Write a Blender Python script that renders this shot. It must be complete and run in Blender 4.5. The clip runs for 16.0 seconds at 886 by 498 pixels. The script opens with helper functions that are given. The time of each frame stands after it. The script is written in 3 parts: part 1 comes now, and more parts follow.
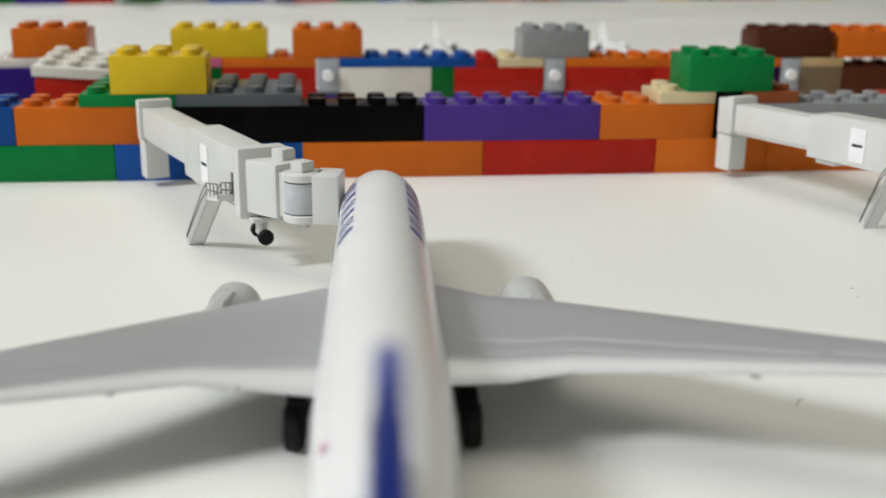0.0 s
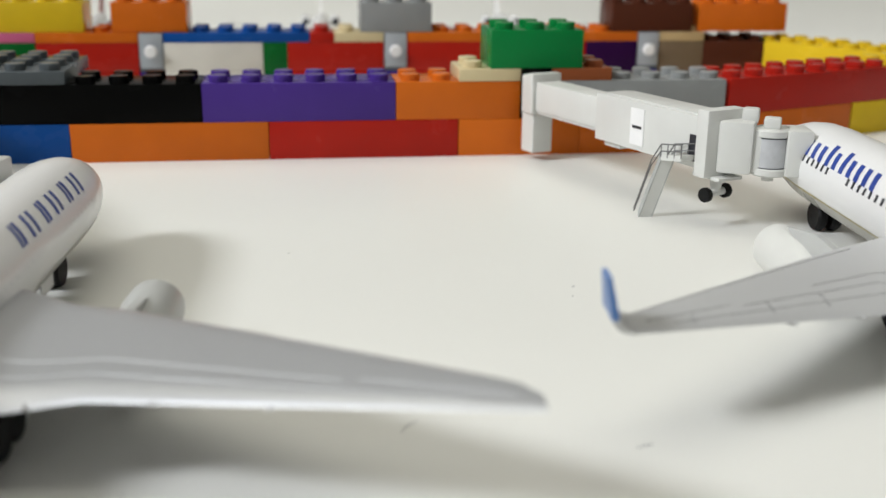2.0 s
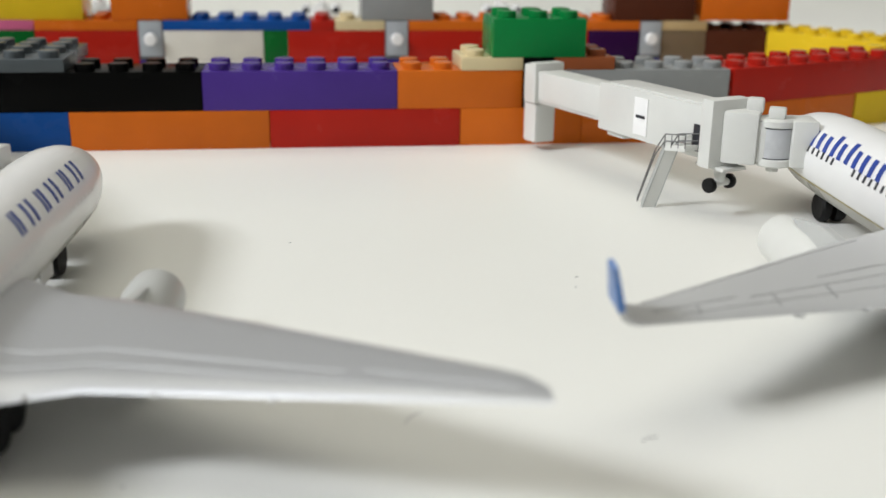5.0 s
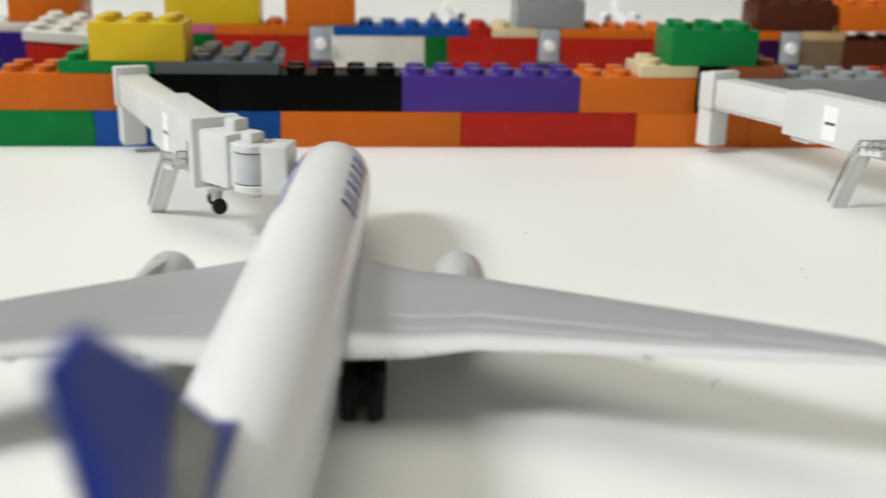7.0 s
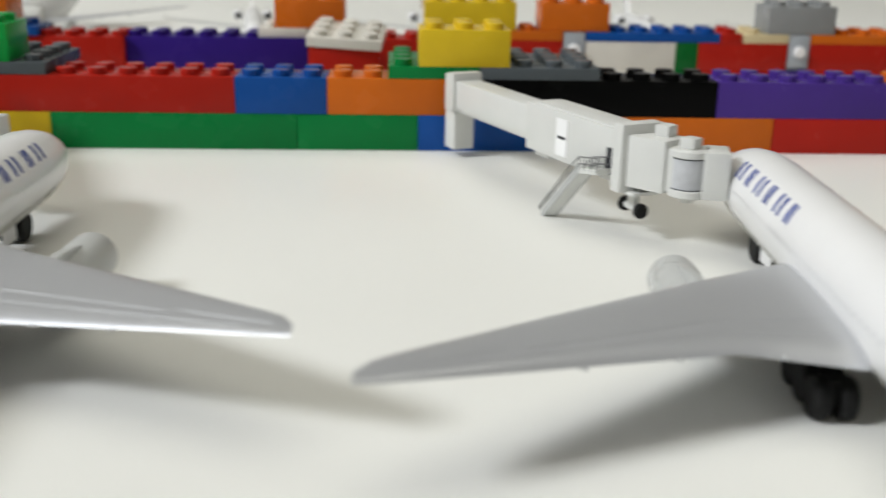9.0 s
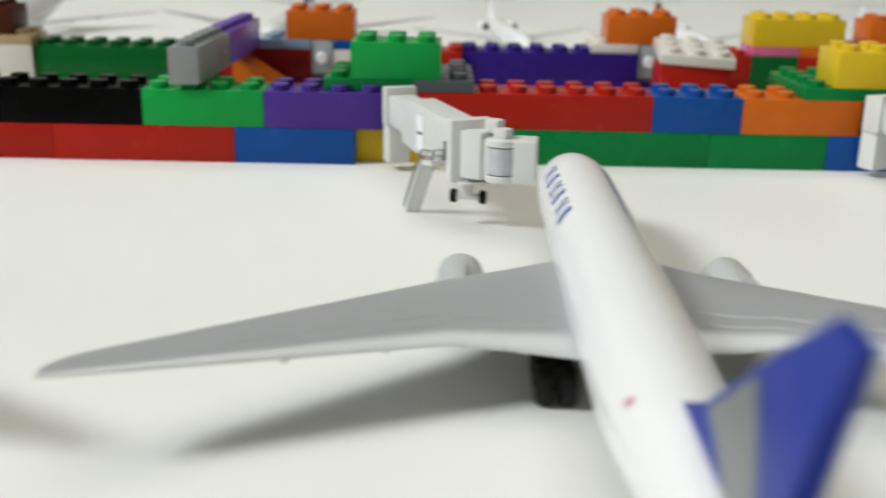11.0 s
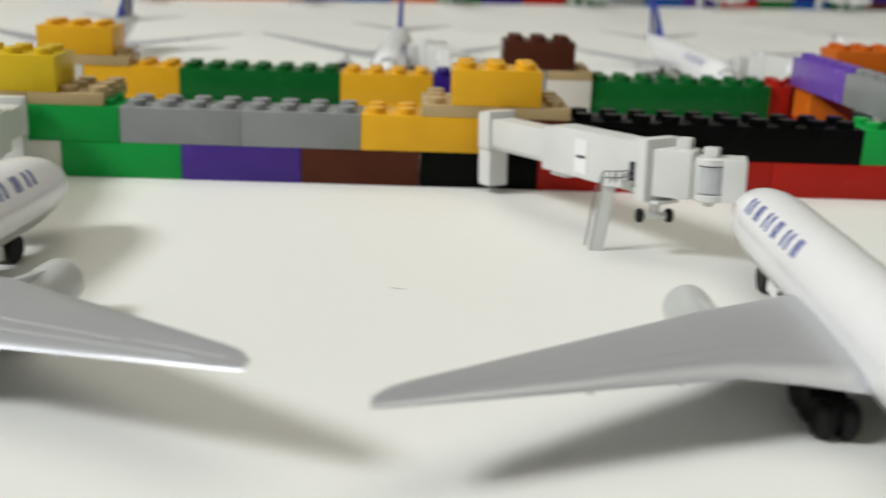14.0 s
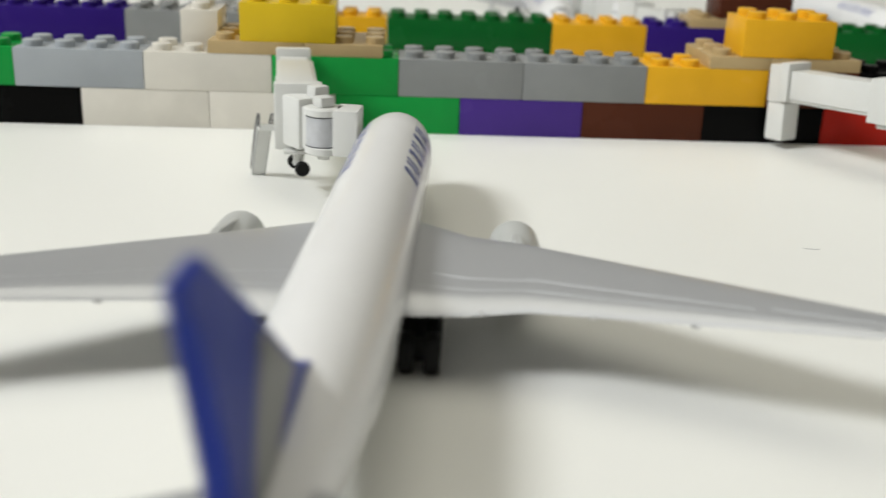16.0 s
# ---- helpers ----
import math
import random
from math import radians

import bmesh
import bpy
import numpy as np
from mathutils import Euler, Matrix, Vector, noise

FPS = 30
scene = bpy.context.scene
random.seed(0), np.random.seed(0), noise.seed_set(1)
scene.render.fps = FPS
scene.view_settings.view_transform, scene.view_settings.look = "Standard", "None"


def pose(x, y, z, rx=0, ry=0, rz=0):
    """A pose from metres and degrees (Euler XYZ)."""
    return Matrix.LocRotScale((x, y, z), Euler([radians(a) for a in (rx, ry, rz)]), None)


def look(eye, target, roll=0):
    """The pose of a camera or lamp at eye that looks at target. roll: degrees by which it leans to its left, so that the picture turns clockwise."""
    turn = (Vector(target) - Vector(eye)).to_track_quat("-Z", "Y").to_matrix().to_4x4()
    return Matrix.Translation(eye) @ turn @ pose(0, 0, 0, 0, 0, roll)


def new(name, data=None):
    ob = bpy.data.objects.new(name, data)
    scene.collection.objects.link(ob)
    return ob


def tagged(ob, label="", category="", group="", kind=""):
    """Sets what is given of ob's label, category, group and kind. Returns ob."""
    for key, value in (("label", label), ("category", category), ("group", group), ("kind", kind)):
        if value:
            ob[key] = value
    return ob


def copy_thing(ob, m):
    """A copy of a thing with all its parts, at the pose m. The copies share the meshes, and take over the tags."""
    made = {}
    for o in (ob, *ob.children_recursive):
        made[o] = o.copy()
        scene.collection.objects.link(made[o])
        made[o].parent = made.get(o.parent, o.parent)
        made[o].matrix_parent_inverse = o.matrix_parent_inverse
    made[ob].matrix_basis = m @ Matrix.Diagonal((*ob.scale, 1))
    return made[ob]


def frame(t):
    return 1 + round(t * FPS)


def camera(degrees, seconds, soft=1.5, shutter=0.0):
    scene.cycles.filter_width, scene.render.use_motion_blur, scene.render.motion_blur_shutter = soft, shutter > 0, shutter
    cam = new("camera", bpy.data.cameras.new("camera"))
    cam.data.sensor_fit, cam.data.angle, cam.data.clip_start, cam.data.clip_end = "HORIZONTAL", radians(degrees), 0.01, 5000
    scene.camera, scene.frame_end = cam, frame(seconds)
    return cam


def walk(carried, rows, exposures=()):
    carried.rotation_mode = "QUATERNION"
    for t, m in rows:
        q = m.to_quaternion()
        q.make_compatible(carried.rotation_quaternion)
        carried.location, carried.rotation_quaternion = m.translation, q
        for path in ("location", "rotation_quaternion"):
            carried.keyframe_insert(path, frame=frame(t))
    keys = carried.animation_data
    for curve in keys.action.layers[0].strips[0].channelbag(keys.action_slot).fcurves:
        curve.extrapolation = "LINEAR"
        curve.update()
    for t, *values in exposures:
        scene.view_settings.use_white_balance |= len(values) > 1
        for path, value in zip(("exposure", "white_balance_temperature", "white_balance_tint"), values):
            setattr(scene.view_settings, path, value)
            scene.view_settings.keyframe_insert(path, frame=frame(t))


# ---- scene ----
# All plan numbers are centimetres; K turns them into metres.
K = 0.01
cam = camera(46.2, 16.0, shutter=0.5)
cam.data.dof.use_dof = True
cam.data.dof.focus_distance = 0.195
cam.data.dof.aperture_fstop = 22.0


def aim(x, y, z, yaw, pitch, roll):
    """Camera pose: yaw to the left of +y, pitch up, roll, in degrees."""
    eye = Vector((x * K, y * K, z * K))
    a, p = radians(yaw), radians(pitch)
    way = Vector((-math.sin(a) * math.cos(p), math.cos(a) * math.cos(p), math.sin(p)))
    return look(eye, eye + way, roll)


# seconds, x, y, z, yaw, pitch, roll
ROWS = [
    (0, 0.221, -27.200, 5.887, -7.39, -16.11, 0.73),
    (0.5, 1.828, -27.265, 5.911, -5.87, -17.15, 0.39),
    (1, 3.399, -26.581, 5.854, -6.17, -17.80, 0.33),
    (1.5, 4.749, -26.181, 5.833, -7.40, -17.73, 0.53),
    (2, 5.545, -26.040, 5.752, -8.08, -17.44, 0.69),
    (2.5, 5.661, -25.931, 5.761, -8.04, -18.30, 0.79),
    (3, 5.966, -25.699, 5.702, -8.62, -18.25, 0.82),
    (5.5, 5.070, -26.115, 5.732, -7.76, -17.99, 0.90),
    (6, 4.243, -26.403, 5.803, -7.08, -18.15, 0.83),
    (6.5, 3.215, -26.706, 5.875, -6.33, -17.92, 1.09),
    (7, 1.789, -27.417, 6.040, -5.41, -17.96, 1.27),
    (7.5, -0.200, -27.408, 6.069, -4.16, -17.94, 1.14),
    (8, -1.761, -26.692, 5.928, -4.62, -17.65, 1.12),
    (8.5, -3.394, -26.705, 5.906, -3.96, -17.58, 1.16),
    (9, -5.492, -27.287, 6.032, -2.98, -17.84, 1.11),
    (11.5, -18.097, -27.552, 6.469, -0.25, -17.87, 1.28),
    (12, -21.024, -27.502, 6.484, -1.54, -17.05, 1.54),
    (12.5, -24.179, -27.406, 6.395, -1.87, -16.32, 1.66),
    (13, -27.994, -27.470, 6.391, -1.84, -16.53, 1.63),
    (13.5, -31.898, -27.947, 6.531, -1.33, -16.63, 1.67),
    (14, -35.245, -27.959, 6.493, -1.72, -16.66, 2.11),
    (14.5, -37.943, -27.847, 6.326, -2.10, -17.30, 2.55),
    (15, -39.010, -26.918, 6.204, -2.83, -18.83, 2.41),
    (15.5, -41.480, -27.117, 6.142, -3.10, -19.07, 2.33),
    (16, -43.485, -26.866, 6.111, -3.61, -19.28, 2.36),
]
walk(cam, [(t, aim(*r)) for t, *r in ROWS],
     [(0.0, -0.08, 6300, 11), (1.0, 0.02, 6330, 11), (3.0, 0.02, 6340, 11), (6.0, 0.09, 6330, 11), (7.0, 0.11, 6310, 11), (8.0, -0.10, 6250, 11), (9.0, -0.08, 6330, 11), (11.5, -0.06, 6300, 10),
      (12.5, -0.08, 6340, 10), (13.0, -0.06, 6260, 10), (13.5, -0.2, 6360, 10), (14.0, -0.25, 6420, 10), (14.5, -0.2, 6450, 10), (15.0, -0.2, 6480, 10), (15.5, -0.06, 6420, 10), (16.0, -0.2, 6470, 10)])

# ---- light ----
world = bpy.data.worlds.new("room_air")
scene.world = world
world.use_nodes = True
world.node_tree.nodes["Background"].inputs[0].default_value = (1.0, 0.98, 0.95, 1)
world.node_tree.nodes["Background"].inputs[1].default_value = 0.02


def area_lamp(name, eye, target, size, size_y, watts, colour):
    data = bpy.data.lights.new(name, "AREA")
    data.shape, data.size, data.size_y, data.energy, data.color = "RECTANGLE", size, size_y, watts, colour
    ob = new(name, data)
    ob.matrix_world = look(eye, target)
    return ob


area_lamp("room_lamp", (-2.65, -0.92, 2.14), (-0.2, -0.15, 0), 0.75, 0.75, 98, (0.945, 0.965, 0.965))
# added overhead fill, no fixture known: lightens shadows, puts highlights on the wings
area_lamp("ceiling_panel", (-0.2, 0.35, 2.3), (-0.2, 0.35, 0), 2.2, 2.2, 22, (1.0, 0.968, 0.82))

# ---- materials ----


def material(name, colour, rough, metal=0.0, vary=0.06, scale=60.0, bump=0.02, bscale=900.0, spec=0.5, coat=0.0, rvar=0.22):
    m = bpy.data.materials.new(name)
    m.use_nodes = True
    nt = m.node_tree
    b = nt.nodes["Principled BSDF"]
    b.inputs["Roughness"].default_value = rough
    b.inputs["Metallic"].default_value = metal
    b.inputs["Specular IOR Level"].default_value = spec
    b.inputs["Coat Weight"].default_value = coat
    tc = nt.nodes.new("ShaderNodeTexCoord")
    info = nt.nodes.new("ShaderNodeObjectInfo")
    shift = nt.nodes.new("ShaderNodeVectorMath")
    shift.operation = "ADD"
    nt.links.new(tc.outputs["Object"], shift.inputs[0])
    nt.links.new(info.outputs["Random"], shift.inputs[1])
    n1 = nt.nodes.new("ShaderNodeTexNoise")
    n1.inputs["Scale"].default_value = scale
    n1.inputs["Detail"].default_value = 4
    nt.links.new(shift.outputs[0], n1.inputs["Vector"])
    ramp = nt.nodes.new("ShaderNodeMapRange")
    ramp.inputs["From Min"].default_value, ramp.inputs["From Max"].default_value = 0.3, 0.7
    ramp.inputs["To Min"].default_value, ramp.inputs["To Max"].default_value = 1 - vary, 1 + vary
    nt.links.new(n1.outputs["Fac"], ramp.inputs["Value"])
    mul = nt.nodes.new("ShaderNodeVectorMath")
    mul.operation = "SCALE"
    mul.inputs[0].default_value = colour
    nt.links.new(ramp.outputs[0], mul.inputs["Scale"])
    nt.links.new(mul.outputs[0], b.inputs["Base Color"])
    n2 = nt.nodes.new("ShaderNodeTexNoise")
    n2.inputs["Scale"].default_value = bscale
    n2.inputs["Detail"].default_value = 3
    nt.links.new(shift.outputs[0], n2.inputs["Vector"])
    bp = nt.nodes.new("ShaderNodeBump")
    bp.inputs["Strength"].default_value = bump
    bp.inputs["Distance"].default_value = 0.0004
    nt.links.new(n2.outputs["Fac"], bp.inputs["Height"])
    nt.links.new(bp.outputs[0], b.inputs["Normal"])
    rr = nt.nodes.new("ShaderNodeMapRange")
    rr.inputs["From Min"].default_value, rr.inputs["From Max"].default_value = 0.3, 0.7
    rr.inputs["To Min"].default_value, rr.inputs["To Max"].default_value = rough * (1 - rvar), min(1, rough * (1 + rvar))
    nt.links.new(n1.outputs["Fac"], rr.inputs["Value"])
    nt.links.new(rr.outputs[0], b.inputs["Roughness"])
    return m


PLASTIC = {
    "orange": (0.62, 0.14, 0.012), "red": (0.42, 0.018, 0.010), "dark_red": (0.18, 0.008, 0.008), "blue": (0.010, 0.075, 0.31),
    "purple": (0.072, 0.034, 0.25), "navy": (0.035, 0.015, 0.19), "dark_purple": (0.03, 0.006, 0.05), "black": (0.003, 0.003, 0.003),
    "green": (0.005, 0.20, 0.045), "bright_green": (0.012, 0.34, 0.06), "dark_green": (0.006, 0.12, 0.022), "yellow": (0.72, 0.50, 0.02),
    "amber": (0.83, 0.44, 0.02), "white": (0.72, 0.69, 0.62), "grey": (0.28, 0.29, 0.29), "light_grey": (0.40, 0.43, 0.46),
    "dark_grey": (0.10, 0.115, 0.125), "tan": (0.50, 0.37, 0.19), "cream": (0.68, 0.57, 0.34), "brown": (0.085, 0.026, 0.014),
    "rust": (0.30, 0.085, 0.03), "pink": (0.62, 0.14, 0.28), "light_blue": (0.25, 0.36, 0.50), "taupe": (0.18, 0.13, 0.08),
    "lilac": (0.17, 0.08, 0.42),
}
MATS = {n: material("toy_plastic_" + n, tuple(0.94 * q for q in c), 0.24, vary=0.05, scale=90, bump=0.05, bscale=500, spec=0.05 if n in ("black", "navy", "dark_purple", "brown") else 0.13) for n, c in PLASTIC.items()}
TABLE = material("white_laminate", (0.80, 0.80, 0.765), 0.42, vary=0.02, scale=9, bump=0.03, bscale=700, spec=0.3)
PAINT = material("wall_paint", (0.60, 0.585, 0.56), 0.8, vary=0.03, scale=5, bump=0.2, bscale=120)
FUSE = material("gloss_white_paint", (0.80, 0.80, 0.80), 0.26, vary=0.01, scale=80, bump=0.003, coat=0.1, rvar=0.05)
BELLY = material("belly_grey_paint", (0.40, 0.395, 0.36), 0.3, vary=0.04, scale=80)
WINGM = material("silver_grey_wing_paint", (0.50, 0.51, 0.53), 0.33, metal=0.45, vary=0.02, scale=30, bump=0.012, bscale=2500, rvar=0.06)
PANELINE = material("dark_panel_line_ink", (0.14, 0.14, 0.15), 0.4, vary=0.1, scale=200)
SEAM_GLINT = material("wing_seam_highlight", (0.54, 0.55, 0.56), 0.4, vary=0.03, scale=60)
FINGREY = material("fin_grey_paint", (0.17, 0.175, 0.17), 0.35, vary=0.05, scale=80)
PINKINK = material("pink_round_print", (0.55, 0.16, 0.30), 0.4)
PALEWING = material("pale_grey_wing_paint", (0.56, 0.565, 0.57), 0.34, metal=0.15, vary=0.02, scale=30, bump=0.012, bscale=2500, rvar=0.06)
NACELLE = material("engine_grey_paint", (0.48, 0.49, 0.48), 0.35, vary=0.05, scale=80)
FINBLUE = material("fin_blue_paint", (0.008, 0.03, 0.28), 0.4, vary=0.05, scale=80, spec=0.15)
INK = material("blue_lettering_ink", (0.015, 0.05, 0.30), 0.35, vary=0.1, scale=200)
GREYINK = material("grey_window_ink", (0.60, 0.60, 0.61), 0.4, vary=0.1, scale=200)
DARKINK = material("dark_window_ink", (0.02, 0.022, 0.03), 0.35, vary=0.1, scale=200)
GOLD = material("gold_line_paint", (0.34, 0.28, 0.10), 0.35, vary=0.1, scale=200)
RUBBER = material("black_tyre_rubber", (0.008, 0.008, 0.008), 0.6, vary=0.2, scale=150, bump=0.2, spec=0.2)
STEEL = material("gear_steel", (0.25, 0.25, 0.25), 0.35, metal=0.7)
BRIDGE = material("off_white_bridge_plastic", (0.66, 0.665, 0.64), 0.38, vary=0.04, scale=80, bump=0.05, bscale=600)
BRIDGEGREY = material("grey_bridge_plastic", (0.42, 0.43, 0.42), 0.4, vary=0.05, scale=80)
SHUTTER = material("pale_shutter_print", (0.50, 0.51, 0.53), 0.4, vary=0.12, scale=300)
STAIRM = material("grey_stair_metal", (0.16, 0.16, 0.16), 0.4, metal=0.3, vary=0.1, scale=200)
PAPER = material("white_sign_paper", (0.85, 0.85, 0.85), 0.5)

# ---- mesh helpers ----


def box(bm, x0, x1, y0, y1, z0, z1, bevel=0.0, m=None):
    r = bmesh.ops.create_cube(bm, size=1.0)
    for v in r["verts"]:
        v.co = Vector((x0 + (v.co.x + 0.5) * (x1 - x0), y0 + (v.co.y + 0.5) * (y1 - y0), z0 + (v.co.z + 0.5) * (z1 - z0)))
    vs = r["verts"]
    if bevel:
        es = list({e for v in vs for e in v.link_edges})
        out = bmesh.ops.bevel(bm, geom=es, offset=bevel, segments=2, profile=0.6, affect="EDGES")
        vs = list({v for f in out["faces"] for v in f.verts} | {v for v in vs if v.is_valid})
    if m is not None:
        bmesh.ops.transform(bm, matrix=m, verts=vs)
    return vs


def rod(bm, a, b, r0, r1=None, n=12):
    """A capped round bar from a to b."""
    a, b = Vector(a), Vector(b)
    r1 = r0 if r1 is None else r1
    q = (b - a).to_track_quat("Z", "Y").to_matrix()
    rings = []
    for p, r in ((a, r0), (b, r1)):
        rings.append([bm.verts.new(p + q @ Vector((r * math.cos(i * 2 * math.pi / n), r * math.sin(i * 2 * math.pi / n), 0))) for i in range(n)])
    for i in range(n):
        bm.faces.new((rings[0][i], rings[0][(i + 1) % n], rings[1][(i + 1) % n], rings[1][i]))
    bm.faces.new(rings[0][::-1])
    bm.faces.new(rings[1])


def lathe(bm, rings, n=24, closed=True):
    """Skin a list of (centre, x axis, y axis) rings."""
    made = []
    for c, ax, ay in rings:
        c, ax, ay = Vector(c), Vector(ax), Vector(ay)
        made.append([bm.verts.new(c + ax * math.cos(i * 2 * math.pi / n) + ay * math.sin(i * 2 * math.pi / n)) for i in range(n)])
    for a, b in zip(made, made[1:]):
        for i in range(n):
            bm.faces.new((a[i], a[(i + 1) % n], b[(i + 1) % n], b[i]))
    if closed:
        bm.faces.new(made[0][::-1])
        bm.faces.new(made[-1])
    return made


def mesh_of(name, bm, mat, smooth=0.6):
    bmesh.ops.recalc_face_normals(bm, faces=bm.faces[:])
    bmesh.ops.scale(bm, vec=(K, K, K), verts=bm.verts[:])
    me = bpy.data.meshes.new(name)
    bm.to_mesh(me)
    bm.free()
    me.materials.append(mat)
    if smooth:
        me.shade_smooth()
        me.set_sharp_from_angle(angle=smooth)
    return me


def part(name, bm, mat, parent, label="", smooth=0.6):
    ob = new(name, mesh_of(name, bm, mat, smooth))
    ob.parent = parent
    if label:
        tagged(ob, label)
    return ob


def thing(name, label, category, group="", x=0, y=0, z=0, rz=0):
    ob = new(name)
    ob.empty_display_size = 0.01
    ob.matrix_world = pose(x * K, y * K, z * K, 0, 0, rz)
    return tagged(ob, label, category, group)


# ---- the room ----
bm = bmesh.new()
box(bm, -170, 150, -62, 160, -3, 0, 0.3)
tagged(new("tabletop", mesh_of("tabletop", bm, TABLE)), "wide plain white laminate tabletop", "table", kind="structure")
# added out of view to close the room and bounce the lamps' light
for name, b in (("wall_west", (-410, -400, -300, 360, -75, 240)), ("wall_east", (360, 370, -300, 360, -75, 240)),
                ("wall_north", (-400, 360, 350, 360, -75, 240)), ("wall_south", (-400, 360, -310, -300, -75, 240)),
                ("ceiling", (-410, 370, -310, 360, 240, 250)), ("floor", (-410, 370, -310, 360, -85, -75))):
    bm = bmesh.new()
    box(bm, *b)
    tagged(new(name, mesh_of(name, bm, PAINT, 0)), "plain pale painted " + name.split("_")[0], name.split("_")[0], kind="structure")
for lx in (-160, 140):
    for ly in (-52, 150):
        bm = bmesh.new()
        box(bm, lx - 3, lx + 3, ly - 3, ly + 3, -75, -3, 0.3)
        tagged(new("table_leg", mesh_of("table_leg", bm, TABLE)), "plain square white table leg", "table leg", kind="structure")

# ---- toy bricks ----
P = 0.8
BRICKS = {}


def brick_mesh(nx, ny, h, colour, studs=True):
    key = (nx, ny, h, colour, studs)
    if key not in BRICKS:
        bm = bmesh.new()
        w, dp = nx * P - 0.014, ny * P - 0.006
        box(bm, -w / 2, w / 2, 0.0, dp, 0, h - 0.005, 0.016)
        if studs:
            for i in range(math.ceil(nx - 0.3)):
                for j in range(ny):
                    cx, cy = (i - (math.ceil(nx - 0.3) - 1) / 2) * P, (j + 0.5) * P
                    c = Vector((cx, cy, 0))
                    ring = lambda r, z: (c + Vector((0, 0, z)), (r, 0, 0), (0, r, 0))
                    lathe(bm, [ring(0.243, h - 0.03), ring(0.243, h + 0.145), ring(0.222, h + 0.168)], 16)
        BRICKS[key] = mesh_of("toy_brick", bm, MATS[colour], 0.5)
    return BRICKS[key]


WORDS = {"dark_red": "dark red", "dark_purple": "dark purple", "bright_green": "bright green", "dark_green": "dark green", "light_grey": "light grey",
         "dark_grey": "dark grey", "light_blue": "pale blue", "navy": "deep violet-blue", "amber": "warm amber-yellow"}
NUM = {1: "one", 2: "two", 3: "three", 4: "four", 5: "five", 6: "six", 7: "seven", 8: "eight"}


def brick(colour, x0, x1, y, z, depth=2, plate=False, group="", note="", studs=True, m=None):
    nx = round(x1 - x0, 2)
    h = 0.32 if plate else 0.96
    kind = "toy_plate" if plate else "toy_brick"
    ob = new(kind, brick_mesh(nx, depth, h, colour, studs))
    jog = random.uniform(-0.012, 0.012)
    base = pose((x0 + x1) / 2 * P * K, (y + jog) * K, z * K, 0, 0, random.uniform(-0.12, 0.12))
    ob.matrix_world = (m @ base) if m is not None else base
    words = WORDS.get(colour, colour)
    tagged(ob, f"{words} toy {'plate' if plate else 'brick'}, {NUM[max(1, math.ceil(nx - 0.3))]} {'stud' if nx < 1.3 else 'studs'} long, {note or 'in the wall'}",
           "toy brick", group or "stacked toy bricks")
    return ob


# front wall in two stretches; the western one stands a little nearer and is pushed up against the other
WEST = pose(0.866 * K, -0.42 * K, 0)


def course(start, seq, y, z, note, depth=2, m=None):
    """A row of bricks: colour and the stud where each one ends."""
    x = start
    for colour, end in seq:
        brick(colour, x, end, y, z, depth, note=note, m=m)
        x = end


course(-77, (("red", -73), ("blue", -69), ("black", -65), ("white", -61), ("white", -57), ("bright_green", -53), ("purple", -49), ("brown", -45), ("black", -41),
             ("red", -33), ("red", -27), ("blue", -23)), 0, 0, "in the lower course", m=WEST)
course(-21.92, (("yellow", -18), ("green", -10), ("green", -6), ("blue", 0), ("orange", 6), ("red", 12), ("orange", 16), ("orange", 20.9)), 0, 0, "in the lower course")
course(-75, (("yellow", -71), ("bright_green", -67), ("light_grey", -63), ("white", -59), ("bright_green", -55), ("grey", -51), ("grey", -47), ("amber", -43),
             ("brown", -40), ("black", -36), ("black", -30), ("bright_green", -26), ("purple", -22)), 0, 0.96, "in the upper course", m=WEST)
course(-20.92, (("red", -20), ("red", -12), ("blue", -9), ("orange", -5), ("black", -2), ("black", 4), ("purple", 10), ("orange", 14), ("black", 15), ("grey", 20.9)),
       0, 0.96, "in the upper course")

# the wall's end, turned back from the front
turn = pose(21.0 * P * K, 0, 0, 0, 0, 21)
for colour, a, b, z in (("orange", 0, 6, 0), ("yellow", 6, 10, 0), ("red", 0, 8, 0.96), ("yellow", 8, 12, 0.96)):
    brick(colour, a + 0.05, b, 0, z, m=turn, note="at the angled end")
side = pose(21.6 * K, 9.6 * K, 0, 0, 0, -58)
for z, colour in ((0, "orange"), (0.96, "yellow")):
    brick(colour, 0, 8, 0, z, m=side, note="in the slanting wall")

# pieces on top of the front wall
for colour, a, b, depth in (("green", -7, -4, 4), ("dark_grey", -4, 0, 4), ("cream", 12, 14, 2), ("black", 14, 15, 2), ("rust", 15, 17, 2), ("green", -23, -20, 3),
                            ("dark_grey", -20, -18, 4)):
    brick(colour, a, b, 0, 1.92, depth, plate=True, note="lying on the wall")
for colour, a, b, depth in (("tan", -61, -58, 3), ("tan", -58, -55.5, 3), ("tan", -45, -43, 3), ("tan", -43, -40, 3)):
    brick(colour, a, b, 0, 1.92, depth, plate=True, note="lying on the wall", m=WEST)
for colour, a, b in (("yellow", -6, -3), ("green", 13, 16), ("bright_green", -22.1, -19.1)):
    brick(colour, a, b, 0, 2.24, 2, note="standing on a plate")
for colour, a, b in (("yellow", -60, -57), ("amber", -44, -41)):
    brick(colour, a, b, 0, 2.24, 2, note="standing on a plate", m=WEST)
brick("white", -62.0, -60.8, 0.8, 1.92, 2, note="on white bricks", m=WEST)

# rear wall


